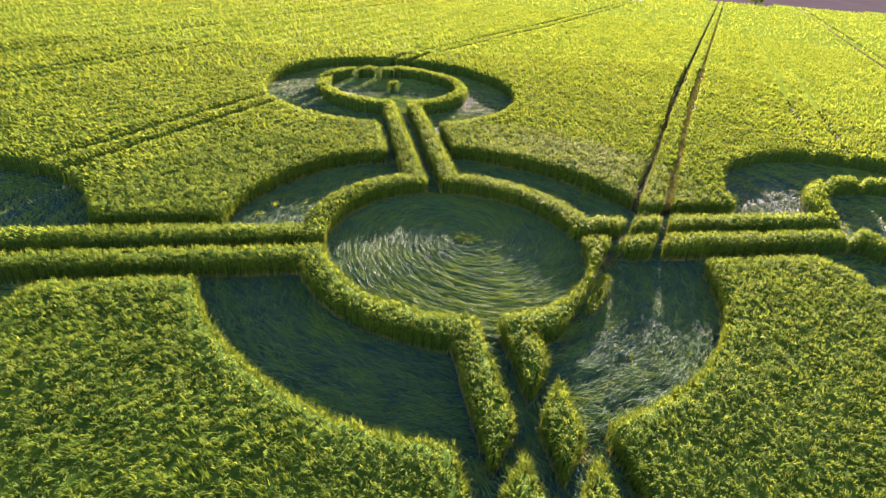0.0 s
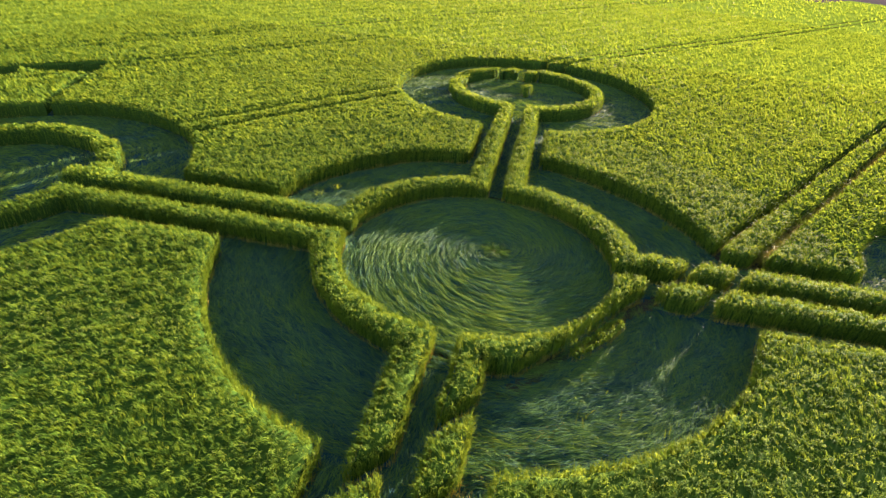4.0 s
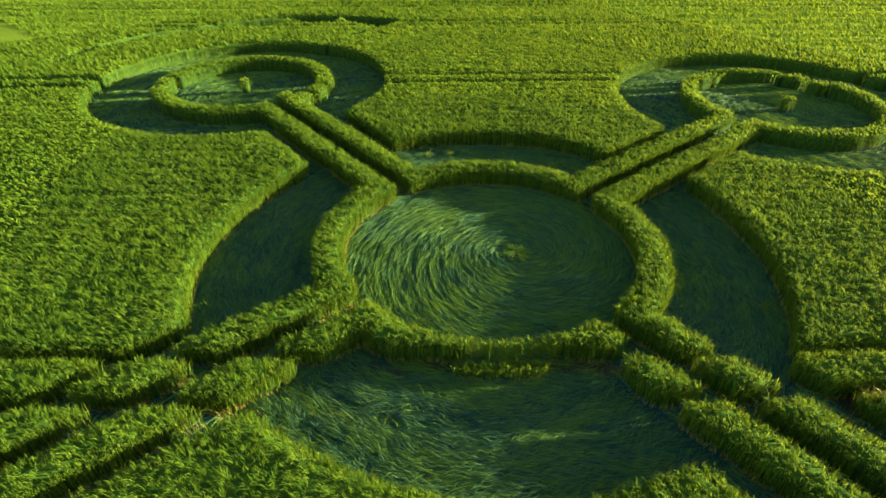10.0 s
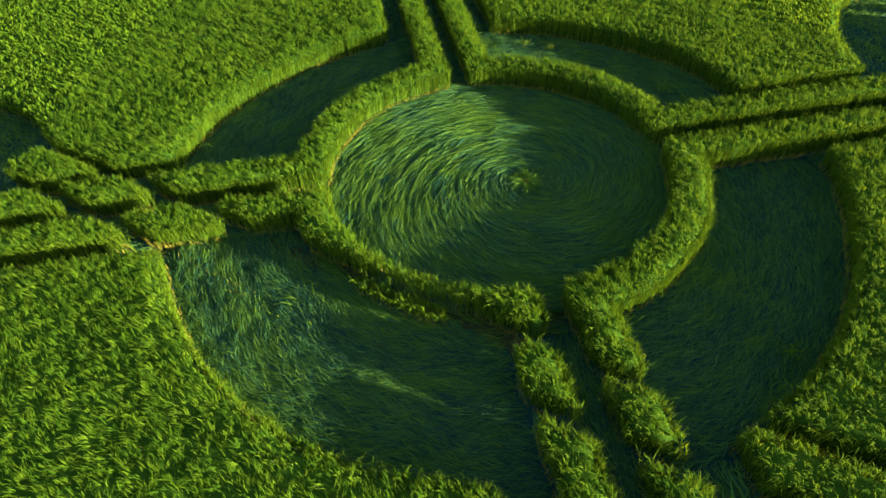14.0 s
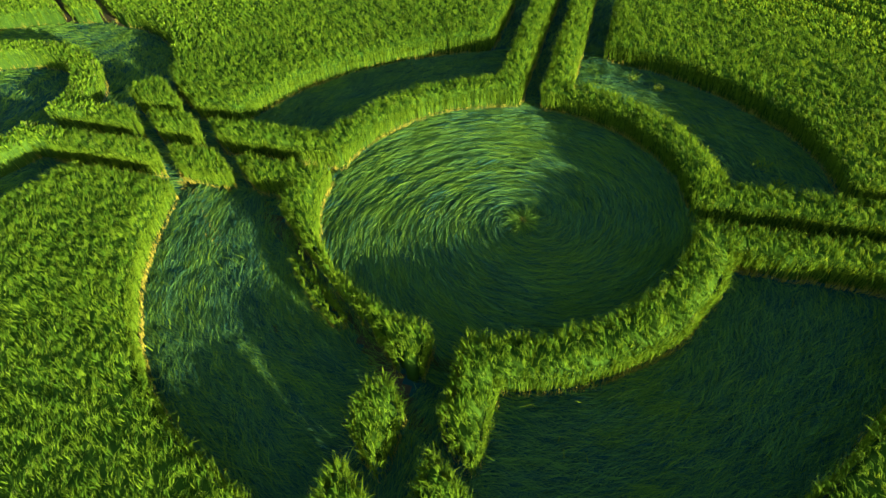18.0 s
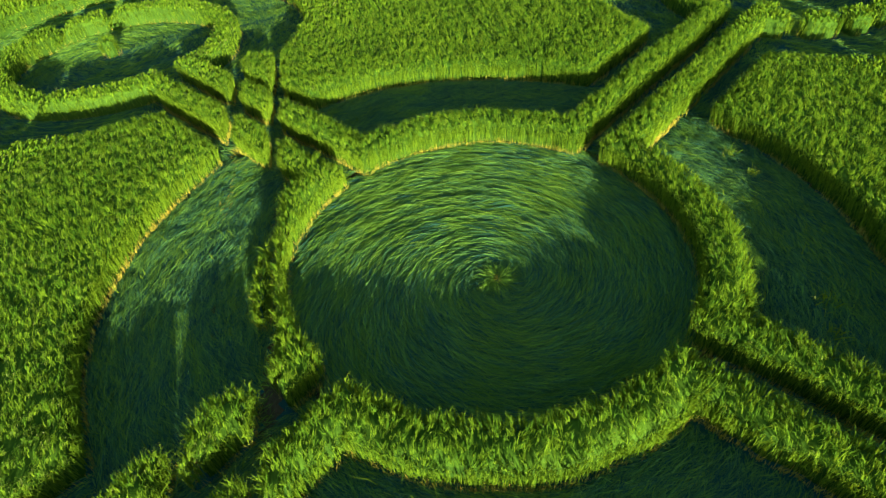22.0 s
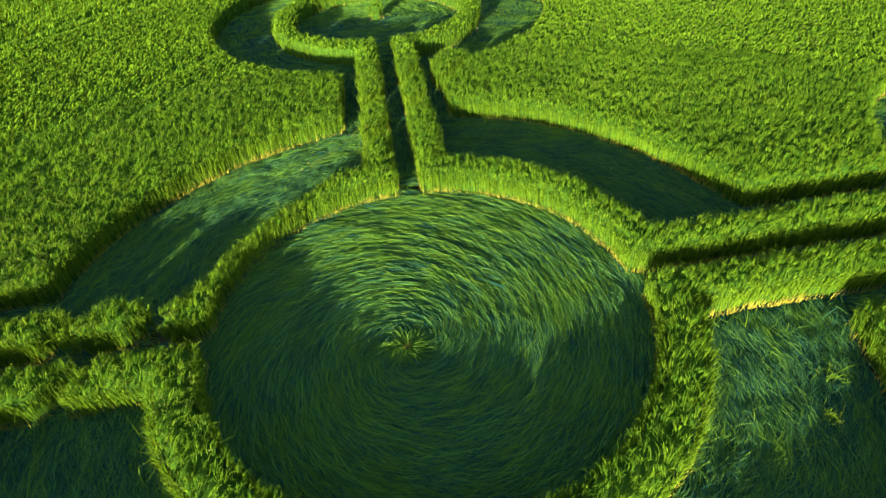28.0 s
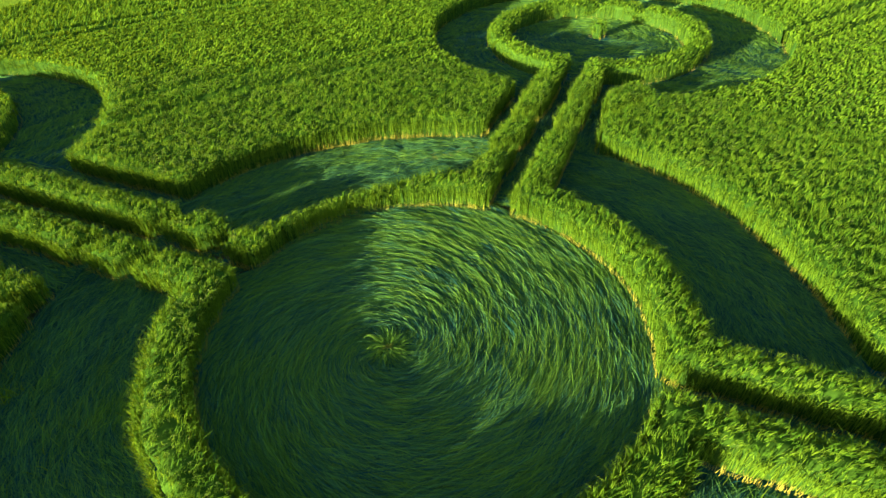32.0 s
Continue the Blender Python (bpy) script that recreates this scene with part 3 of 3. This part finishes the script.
# the rest of the field, out to its far edge
def far_field():
    root = ROOTS[0]
    # coarse sheet round the near crop, laid out along the tracks and open where they run
    ss = np.concatenate([np.arange(-420, -60, 12.0), np.arange(-60, 60, 2.0), np.arange(60, 430, 12.0)])
    middle = sorted((np.interp(0.0, ss_, os_), min(half, 0.15), ss_, os_) for half, ss_, os_ in TRACKS)
    edges = [at + k * half for at, half, *_ in middle for k in (-1, 1)]
    os_ = np.unique(np.round(np.concatenate([np.arange(-420, -60, 12.0), np.arange(-60, 60, 2.0), np.arange(60, 430, 12.0), edges]), 3))
    gs, go = np.meshgrid(ss, os_, indexing="ij")
    cs, co = (gs[:-1, :-1] + gs[1:, 1:]) / 2, (go[:-1, :-1] + go[1:, 1:]) / 2
    cut = np.zeros(cs.shape, bool)
    for at, half, *_ in middle:
        cut |= np.abs(co - at) < half
    # the sheet bends with the tracks
    for i in range(len(ss)):
        go[i] += np.interp(os_, [at for at, *_ in middle], [np.interp(ss[i], *line) - at for at, _, *line in middle])
    gx, gy = gs * ALONG[0] + go * ACROSS[0], gs * ALONG[1] + go * ACROSS[1]
    cx, cy = (gx[:-1, :-1] + gx[1:, 1:]) / 2, (gy[:-1, :-1] + gy[1:, 1:]) / 2
    inside = (cx > X0 + 1.5) & (cx < X1 - 1.5) & (cy > Y0 + 1.5) & (cy < Y1 - 1.5)
    ex, ey = HORIZON_B[0] - HORIZON_A[0], HORIZON_B[1] - HORIZON_A[1]
    beyond = (cx - HORIZON_A[0]) * -ey + (cy - HORIZON_A[1]) * ex > 0
    z = 0.70 + 0.04 * cloud(gx, gy, 3.0, 41)
    i, j = np.nonzero(~inside & ~beyond & ~cut)
    idx = np.arange(gx.size).reshape(gx.shape)
    q = np.stack([idx[i, j], idx[i, j + 1], idx[i + 1, j + 1], idx[i + 1, j]], 1)
    used, inv = np.unique(q, return_inverse=True)
    v = np.stack([gx.ravel()[used], gy.ravel()[used], z.ravel()[used]], 1)
    part("far_canopy", mesh_from("far_canopy", v, [inv.reshape(-1, 4)], M_FIELD), root)["kind"] = "stuff"
    # heads on it, larger and sparser with distance
    for n, r0, r1, ln in ((230000, 30, 75, 0.22), (130000, 75, 190, 0.36)):
        a = RNG.uniform(radians(8), radians(192), n)
        r = np.sqrt(RNG.uniform(r0 ** 2, r1 ** 2, n))
        x, y = r * np.cos(a), r * np.sin(a)
        near = (x > X0) & (x < X1) & (y > Y0) & (y < Y1)
        past = (x - HORIZON_A[0]) * -ey + (y - HORIZON_A[1]) * ex > 0
        ok = ~near & ~past & (tracks(x, y) > 0.05) & (wheel_lines(x, y) < 0.5)
        x, y = x[ok], y[ok]
        k = len(x)
        length = RNG.uniform(0.7, 1.3, k) * ln * 1.15
        rows = 0.035 * np.cos((x * ACROSS[0] + y * ACROSS[1]) * 2 * np.pi / 2.16 + 1.2 * cloud(x, y, 9.0, 42))
        base = np.stack([x, y, 0.70 + 0.04 * cloud(x, y, 3.0, 41) + rows], 1)
        lean, wide = leaning(x, y, 0.5), RNG.uniform(0.28, 0.45, k) * ln
        is_ear = RNG.random(k) < 0.8
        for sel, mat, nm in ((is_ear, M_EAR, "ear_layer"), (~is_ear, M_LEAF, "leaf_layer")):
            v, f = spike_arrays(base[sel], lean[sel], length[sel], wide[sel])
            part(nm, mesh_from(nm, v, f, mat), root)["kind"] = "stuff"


far_field()


def dry_track():
    """Pale straw trodden into the second wheel track, out over the field."""
    n = 9000
    s = 8.0 + 90.0 * RNG.random(n) ** 1.5
    o = np.interp(s, *TRACKS[1][1:]) + RNG.normal(0, 0.09, n)
    p = np.stack([s * ALONG[0] + o * ACROSS[0], s * ALONG[1] + o * ACROSS[1], RNG.uniform(0.05, 0.5, n)], 1)
    v, f = kite_arrays(p, RNG.normal(0, 0.7, (n, 2)), RNG.uniform(0.15, 0.35, n), RNG.uniform(0.015, 0.03, n) * (1 + s / 25))
    part("dry_straw", mesh_from("dry_straw", v, f, M_STRAW), ROOTS[0], "pale straw in a wheel track")["kind"] = "stuff"


dry_track()


def bare_field():
    """The bare field past the far edge."""
    ax, ay = HORIZON_A
    bx, by = HORIZON_B
    ex, ey = (bx - ax), (by - ay)
    n = math.hypot(ex, ey)
    ex, ey = ex / n, ey / n
    v = []
    for out in (0.5, 6, 30, 110):
        for along in (-500, -100, -20, 0, 20, 60, 120, 600):
            v.append((ax + ex * along - ey * out, ay + ey * along + ex * out, 0.05 + 0.1 * (out > 5)))
    f = np.array([[r * 8 + c, r * 8 + c + 1, (r + 1) * 8 + c + 1, (r + 1) * 8 + c] for r in range(3) for c in range(7)])
    tagged(new("bare_field", mesh_from("bare_field", np.array(v), [f], M_PLOUGH)), "pale bare soil field beyond the barley", "bare field", kind="structure")


bare_field()


# ---------- flattened crop ----------
def flow(x, y):
    """The way in which the laid stems point."""
    r = np.hypot(x, y)
    wx, wy = x - SWIRL[0], y - SWIRL[1]
    w = np.maximum(np.hypot(wx, wy), 0.05)
    fx, fy = (-wy / w + 0.20 * wx / w), (wx / w + 0.20 * wy / w)
    near = w < 0.55
    fx, fy = np.where(near, wx / w + 0.3 * -wy / w, fx), np.where(near, wy / w + 0.3 * wx / w, fy)
    out = r > RING_IN + 0.4
    tx, ty = y / np.maximum(r, 0.1), -x / np.maximum(r, 0.1)
    fx, fy = np.where(out, tx, fx), np.where(out, ty, fy)
    for name in NAMES:
        dc, dr, lc, lo, li = ARMS[name]
        u, v, n = arm_frame(name, x, y)
        ux, uy = lc[0] / n, lc[1] / n
        path = (np.abs(v) < LANES[name]) & (u > RING_OUT) & (u < n - lo) & ((r > CRESCENT) | (np.abs(v) < HEDGE))
        fx, fy = np.where(path, ux, fx), np.where(path, uy, fy)
        rx, ry = x - TUFTS[name][0], y - TUFTS[name][1]
        rr = np.maximum(np.hypot(rx, ry), 0.1)
        ind = (np.hypot(x - dc[0], y - dc[1]) < dr + 0.1) & ~path
        fx, fy = np.where(ind, -ry / rr + 0.15 * rx / rr, fx), np.where(ind, rx / rr + 0.15 * ry / rr, fy)
    n = np.maximum(np.hypot(fx, fy), 1e-3)
    turn = np.where(r < RING_IN + 0.3, 0.16 * cloud(x, y, 1.1, 51), np.where(r < CRESCENT + 0.1, 0.5 * cloud(x, y, 1.0, 51) + 0.15 * cloud(x, y, 0.35, 52), 0.32 * cloud(x, y, 1.1, 51)))
    c, s = np.cos(turn), np.sin(turn)
    fx, fy = fx / n, fy / n
    return fx * c - fy * s, fx * s + fy * c


def mat_height(x, y):
    """Lumps of the mat: ridges that follow the spiral in the circle, and swathes elsewhere."""
    wx, wy = x - SWIRL[0], y - SWIRL[1]
    w, a = np.hypot(wx, wy), np.arctan2(wy, wx)
    turn = a - np.log(np.maximum(w, 0.1)) / 0.20
    spiral = cloud((np.cos(turn) * 2 + 5) * w ** 0.5 * 1.5, (np.sin(turn) * 2 + 5) * w ** 0.5 * 1.5, 0.55, 63)
    swathe = cloud(np.hypot(x, y) * 2.4, np.arctan2(y, x) * 4.0, 0.8, 64)
    ridge = np.where(np.hypot(x, y) < RING_IN + 0.3, spiral, swathe)
    return np.where(np.hypot(x, y) < RING_IN + 0.3, 0.085, 0.06) + 0.025 * cloud(x, y, 0.5, 61) + 0.03 * cloud(x, y, 1.6, 62) + np.where(np.hypot(x, y) < RING_IN + 0.3, 0.008, 0.03) * cloud(x, y, 0.26, 65) + np.where(np.hypot(x, y) < RING_IN + 0.3, 0.034, 0.03) * ridge


def stems(x, y, length, width, steps=3, lift=1.0):
    """Strips that follow the flow over the mat."""
    n = len(x)
    pts, sides = [], []
    cx, cy = x.copy(), y.copy()
    rise = RNG.uniform(0.0, 0.06, n) * lift
    arc = RNG.uniform(0.01, 0.07, n) * lift
    off = RNG.normal(0, 1, n) * np.where(np.hypot(x, y) < RING_IN + 0.3, 0.24, 0.36)
    roll = RNG.uniform(-1.25, 1.25, n)
    for s in range(steps + 1):
        fx, fy = flow(cx, cy)
        c, sn = np.cos(off), np.sin(off)
        fx, fy = fx * c - fy * sn, fx * sn + fy * c
        f = s / steps
        z = mat_height(cx, cy) + rise + arc * np.sin(np.pi * f)
        wd = width * (1.0 if s < steps else 0.25)
        pts.append(np.stack([cx, cy, z], 1))
        sides.append(np.stack([-fy * wd * np.cos(roll), fx * wd * np.cos(roll), wd * np.sin(roll)], 1) / 2)
        cx, cy = cx + fx * length / steps, cy + fy * length / steps
    v = np.concatenate([np.stack([p - q, p + q], 1) for p, q in zip(pts, sides)], 1).reshape(-1, 3)
    k = 2 * (steps + 1)
    i = np.arange(n)[:, None] * k
    return v, [i + np.array([[2 * s, 2 * s + 1, 2 * s + 3, 2 * s + 2]]) for s in range(steps)]


def laid_area(name, label, pick, box, density, width, length, steps=2, lift=1.0):
    """One flattened area: a closed lumpy mat with loose stems on it."""
    x0, x1, y0, y1 = box
    n = int((x1 - x0) * (y1 - y0) * density)
    x, y = scatter(n, *box)
    ok = (laid(x, y) < -0.02) & pick(x, y)
    x, y = x[ok], y[ok]
    clump = cloud(x, y, 0.7, 71)
    v, f = stems(x, y, RNG.uniform(0.6, 1.25, len(x)) * length, RNG.uniform(0.6, 1.3, len(x)) * width, steps, np.maximum(0.75 + 0.8 * clump, 0.15) * lift)
    root = tagged(new(name, mesh_from(name, v, f, M_LAID)), label, "flattened crop", kind="stuff")
    # mat below, its dark teal standing for shade between the stems
    cell = 0.22
    xs, ys = np.arange(x0, x1 + 1e-6, cell), np.arange(y0, y1 + 1e-6, cell)
    gx, gy = np.meshgrid(xs, ys, indexing="ij")
    cx, cy = gx[:-1, :-1] + cell / 2, gy[:-1, :-1] + cell / 2
    keep = (laid(cx, cy) < 0.2) & pick(cx, cy)
    i, j = np.nonzero(keep)
    idx = np.arange(gx.size).reshape(gx.shape)
    q = np.stack([idx[i, j], idx[i + 1, j], idx[i + 1, j + 1], idx[i, j + 1]], 1)
    used, inv = np.unique(q, return_inverse=True)
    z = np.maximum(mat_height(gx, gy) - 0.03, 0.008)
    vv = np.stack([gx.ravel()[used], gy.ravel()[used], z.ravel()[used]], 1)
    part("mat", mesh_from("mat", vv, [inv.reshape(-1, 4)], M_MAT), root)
    return root


laid_area("swirled_circle", "round floor of barley laid flat in a spiral", lambda x, y: np.hypot(x, y) < RING_IN + 0.1, (-5.0, 5.0, -5.0, 5.0), 1150, 0.0115, 0.8, 3, 0.6)
for sx_, sy_ in ((1, 1), (-1, 1), (-1, -1), (1, -1)):
    laid_area("laid_crescent", "crescent of barley laid flat outside the ring wall",
              lambda x, y: (np.hypot(x, y) > RING_OUT - 0.4) & (np.hypot(x, y) < edge_radius(x, y) + 0.1) & (x * sx_ > 0) & (y * sy_ > 0) & ((tracks(x, y) > -0.02) | (np.hypot(x, y) > 6.5)),
              (min(0, 9.7 * sx_), max(0, 9.7 * sx_), min(0, 9.7 * sy_), max(0, 9.7 * sy_)), 800, 0.0092, 0.44, 2, 0.6)
for name in NAMES:
    dc, dr, lc, lo, li = ARMS[name]
    laid_area("laid_disc", "ring of barley laid flat round the horseshoe wall",
              lambda x, y: np.hypot(x - dc[0], y - dc[1]) < dr + 0.1,
              (dc[0] - dr - 0.2, dc[0] + dr + 0.2, dc[1] - dr - 0.2, dc[1] + dr + 0.2), 120, 0.018, 0.62, 1, 0.45)
    u_end = math.hypot(*dc) - dr + 0.6
    hx, hy = (abs(dc[1]) > 9) * 2.6, (abs(dc[0]) > 9) * 2.6
    far_x, far_y = (0 if hx else math.copysign(u_end, dc[0])), (0 if hy else math.copysign(u_end, dc[1]))
    laid_area("trodden_path", "trodden paths of flattened barley along an arm",
              lambda x, y: (np.hypot(x, y) > edge_radius(x, y) - 0.1) & (np.hypot(x - dc[0], y - dc[1]) > dr),
              (min(-hx, far_x), max(hx, far_x), min(-hy, far_y), max(hy, far_y)), 220, 0.02, 0.7)
def loose(root, name, x, y, material, lift, length, width, label=""):
    v, f = stems(x, y, RNG.uniform(0.6, 1.2, len(x)) * length, RNG.uniform(0.7, 1.3, len(x)) * width, 2, lift)
    part(name, mesh_from(name, v, f, material), root, label)["kind"] = "stuff"


def top_stems(root, box, count, cover, width=0.0072):
    """Paler stems that lie uppermost, in swathes along the flow."""
    x, y = scatter(count, *box)
    wx, wy = x - SWIRL[0], y - SWIRL[1]
    w, a = np.hypot(wx, wy), np.arctan2(wy, wx)
    turn = a - np.log(np.maximum(w, 0.1)) / 0.20
    spiral = cloud((np.cos(turn) * 2 + 5) * w ** 0.5 * 3.2, (np.sin(turn) * 2 + 5) * w ** 0.5 * 3.2, 0.55, 91)
    swathe = cloud(np.hypot(x, y) * 4.0, np.arctan2(y, x) * 3.0, 0.8, 92) + 0.5 * cloud(x, y, 1.4, 93)
    pick = np.where(np.hypot(x, y) < RING_IN + 0.3, spiral, swathe - 0.12)
    ok = (laid(x, y) < -0.06) & (pick + RNG.normal(0, 0.28, len(x)) > cover) & (np.hypot(wx, wy) > 0.25)
    loose(root, "top_stems", x[ok], y[ok], M_SWATHE, RNG.uniform(0.5, 1.3, int(ok.sum())) * 0.7, np.where(np.hypot(x[ok], y[ok]) < RING_IN + 0.3, 0.62, 0.45), width, "paler stems lying uppermost")


CRESCENTS = [o for o in scene.objects if o.name.startswith("laid_crescent")]
a_, r_ = RNG.uniform(0, 2 * np.pi, 44), RNG.uniform(0.01, 0.06, 44)
loose(scene.objects["swirled_circle"], "heart", SWIRL[0] + r_ * np.cos(a_), SWIRL[1] + r_ * np.sin(a_), M_STRAW, np.full(44, 1.2), 0.10, 0.010, "pale straw at the heart of the swirl")
a_, r_ = RNG.uniform(0, 2 * np.pi, 520), RNG.uniform(0.03, 0.30, 520)
loose(scene.objects["swirled_circle"], "heart_stems", SWIRL[0] + r_ * np.cos(a_), SWIRL[1] + r_ * np.sin(a_), M_SWATHE, RNG.uniform(0.6, 1.8, 520), 0.34, 0.010, "pale stems that fan out from the heart")
x_, y_ = scatter(26000, 0, 9.4, -9.4, 0)
o_, s_ = x_ * ACROSS[0] + y_ * ACROSS[1], x_ * ALONG[0] + y_ * ALONG[1]
ok_ = (np.minimum(*(np.abs(o_ - np.interp(s_, *TRACKS[k_][1:])) for k_ in (0, 1))) < 0.16 + 0.2 * cloud(x_, y_, 0.8, 81)) & (s_ < -3.0) & (laid(x_, y_) < -0.05) & (np.hypot(x_, y_) > RING_OUT) & (np.hypot(x_, y_) < CRESCENT)
loose(CRESCENTS[3], "raised_swath", x_[ok_], y_[ok_], M_LAID, np.full(int(ok_.sum()), 0.7), 0.4, 0.010)
ok_ = (np.abs(o_ - np.interp(s_, *TRACKS[1][1:]) + 0.12) < 0.05 + 0.12 * value_noise(s_ / 0.5, s_ * 0, 84)) & (s_ > -7.6) & (s_ < -3.4) & (laid(x_, y_) < -0.03)
loose(CRESCENTS[3], "dry_trace", x_[ok_], y_[ok_], M_STRAW, np.full(int(ok_.sum()), 0.5), 0.22, 0.011, "dry straw along the old wheel track")
top_stems(scene.objects["swirled_circle"], (-5, 5, -5, 5), 60000, 0.12)
for cr_, sx_, sy_ in zip(CRESCENTS, (1, -1, -1, 1), (1, 1, -1, -1)):
    top_stems(cr_, (min(0, 9.5 * sx_), max(0, 9.5 * sx_), min(0, 9.5 * sy_), max(0, 9.5 * sy_)), 34000, 0.08)
    x_, y_ = scatter(420, 0, 9.4, 0, 9.4)
    x_, y_ = x_ * sx_, y_ * sy_
    ok_ = (laid(x_, y_) < -0.2) & (np.hypot(x_, y_) > RING_OUT) & (cloud(x_, y_, 1.3, 83) > 0.1)
    x_, y_ = x_[ok_], y_[ok_]
    v_, f_ = blade_arrays(np.stack([x_, y_, np.full(len(x_), 0.06)], 1), RNG.normal(0, 0.6, (len(x_), 2)), RNG.uniform(0.2, 0.55, len(x_)), np.full(len(x_), 0.016), np.full(len(x_), 0.1))
    part("stray_stalk", mesh_from("stray_stalk", v_, f_, M_STALK), cr_)["kind"] = "stuff"

DISCS = [o for o in scene.objects if o.name.startswith("laid_disc")]
for root_, name in zip(DISCS, NAMES):
    dc, dr = ARMS[name][:2]
    top_stems(root_, (dc[0] - dr, dc[0] + dr, dc[1] - dr, dc[1] + dr), 60000, -0.2, 0.014)

# a few bent clumps that stayed half upright in the crescents
for at_x, at_y, owner in ((-3.14, 6.48, 1), (-7.25, 2.92, 1), (-6.7, 3.75, 1), (-2.4, 6.9, 1), (6.9, 4.6, 0)):
    k_ = 26
    p_ = np.stack([at_x + RNG.normal(0, 0.10, k_), at_y + RNG.normal(0, 0.10, k_), np.full(k_, 0.08)], 1)
    v_, f_ = blade_arrays(p_, RNG.normal(0.2, 0.6, (k_, 2)), RNG.uniform(0.2, 0.45, k_), np.full(k_, 0.018), np.full(k_, 0.2))
    part("bent_clump", mesh_from("bent_clump", v_, f_, M_EAR), CRESCENTS[owner], "half upright pale green clump")

laid_area("laid_crown", "scalloped band of flattened barley in the far crop", lambda x, y: np.hypot(x - ARMS["west"][0][0], y - ARMS["west"][0][1]) > ARMS["west"][1] + 0.1,
          (-36.5, -24, -10, 16), 90, 0.024, 0.7, 1, 0.5)


# ---------- far edge ----------
def bush(x, y, size):
    root = tagged(new("bush"), "small dark bush on the far edge of the field", "bush")
    root.location = (x, y, 0)
    bm = bmesh.new()
    bmesh.ops.create_cone(bm, cap_ends=True, segments=7, radius1=0.12 * size, radius2=0.04 * size, depth=size * 0.8, matrix=Matrix.Translation((0, 0, size * 0.4)))
    me = bpy.data.meshes.new("trunk")
    bm.to_mesh(me)
    bm.free()
    me.materials.append(M_SOIL)
    part("trunk", me, root)
    n = 900
    a, b, r = RNG.uniform(0, 2 * np.pi, n), RNG.uniform(-0.6, 1.4, n), RNG.uniform(0.35, 1.0, n) ** 0.5
    p = np.stack([np.cos(a) * np.cos(b) * r, np.sin(a) * np.cos(b) * r, 0.75 + 0.55 * np.sin(b) * r], 1) * size
    v, f = kite_arrays(p, RNG.normal(0, 0.7, (n, 2)), RNG.uniform(0.15, 0.3, n) * size, RNG.uniform(0.1, 0.2, n) * size)
    part("crown", mesh_from("crown", v, f, M_LEAF), root)


bush(93.0, 107.5, 1.5)
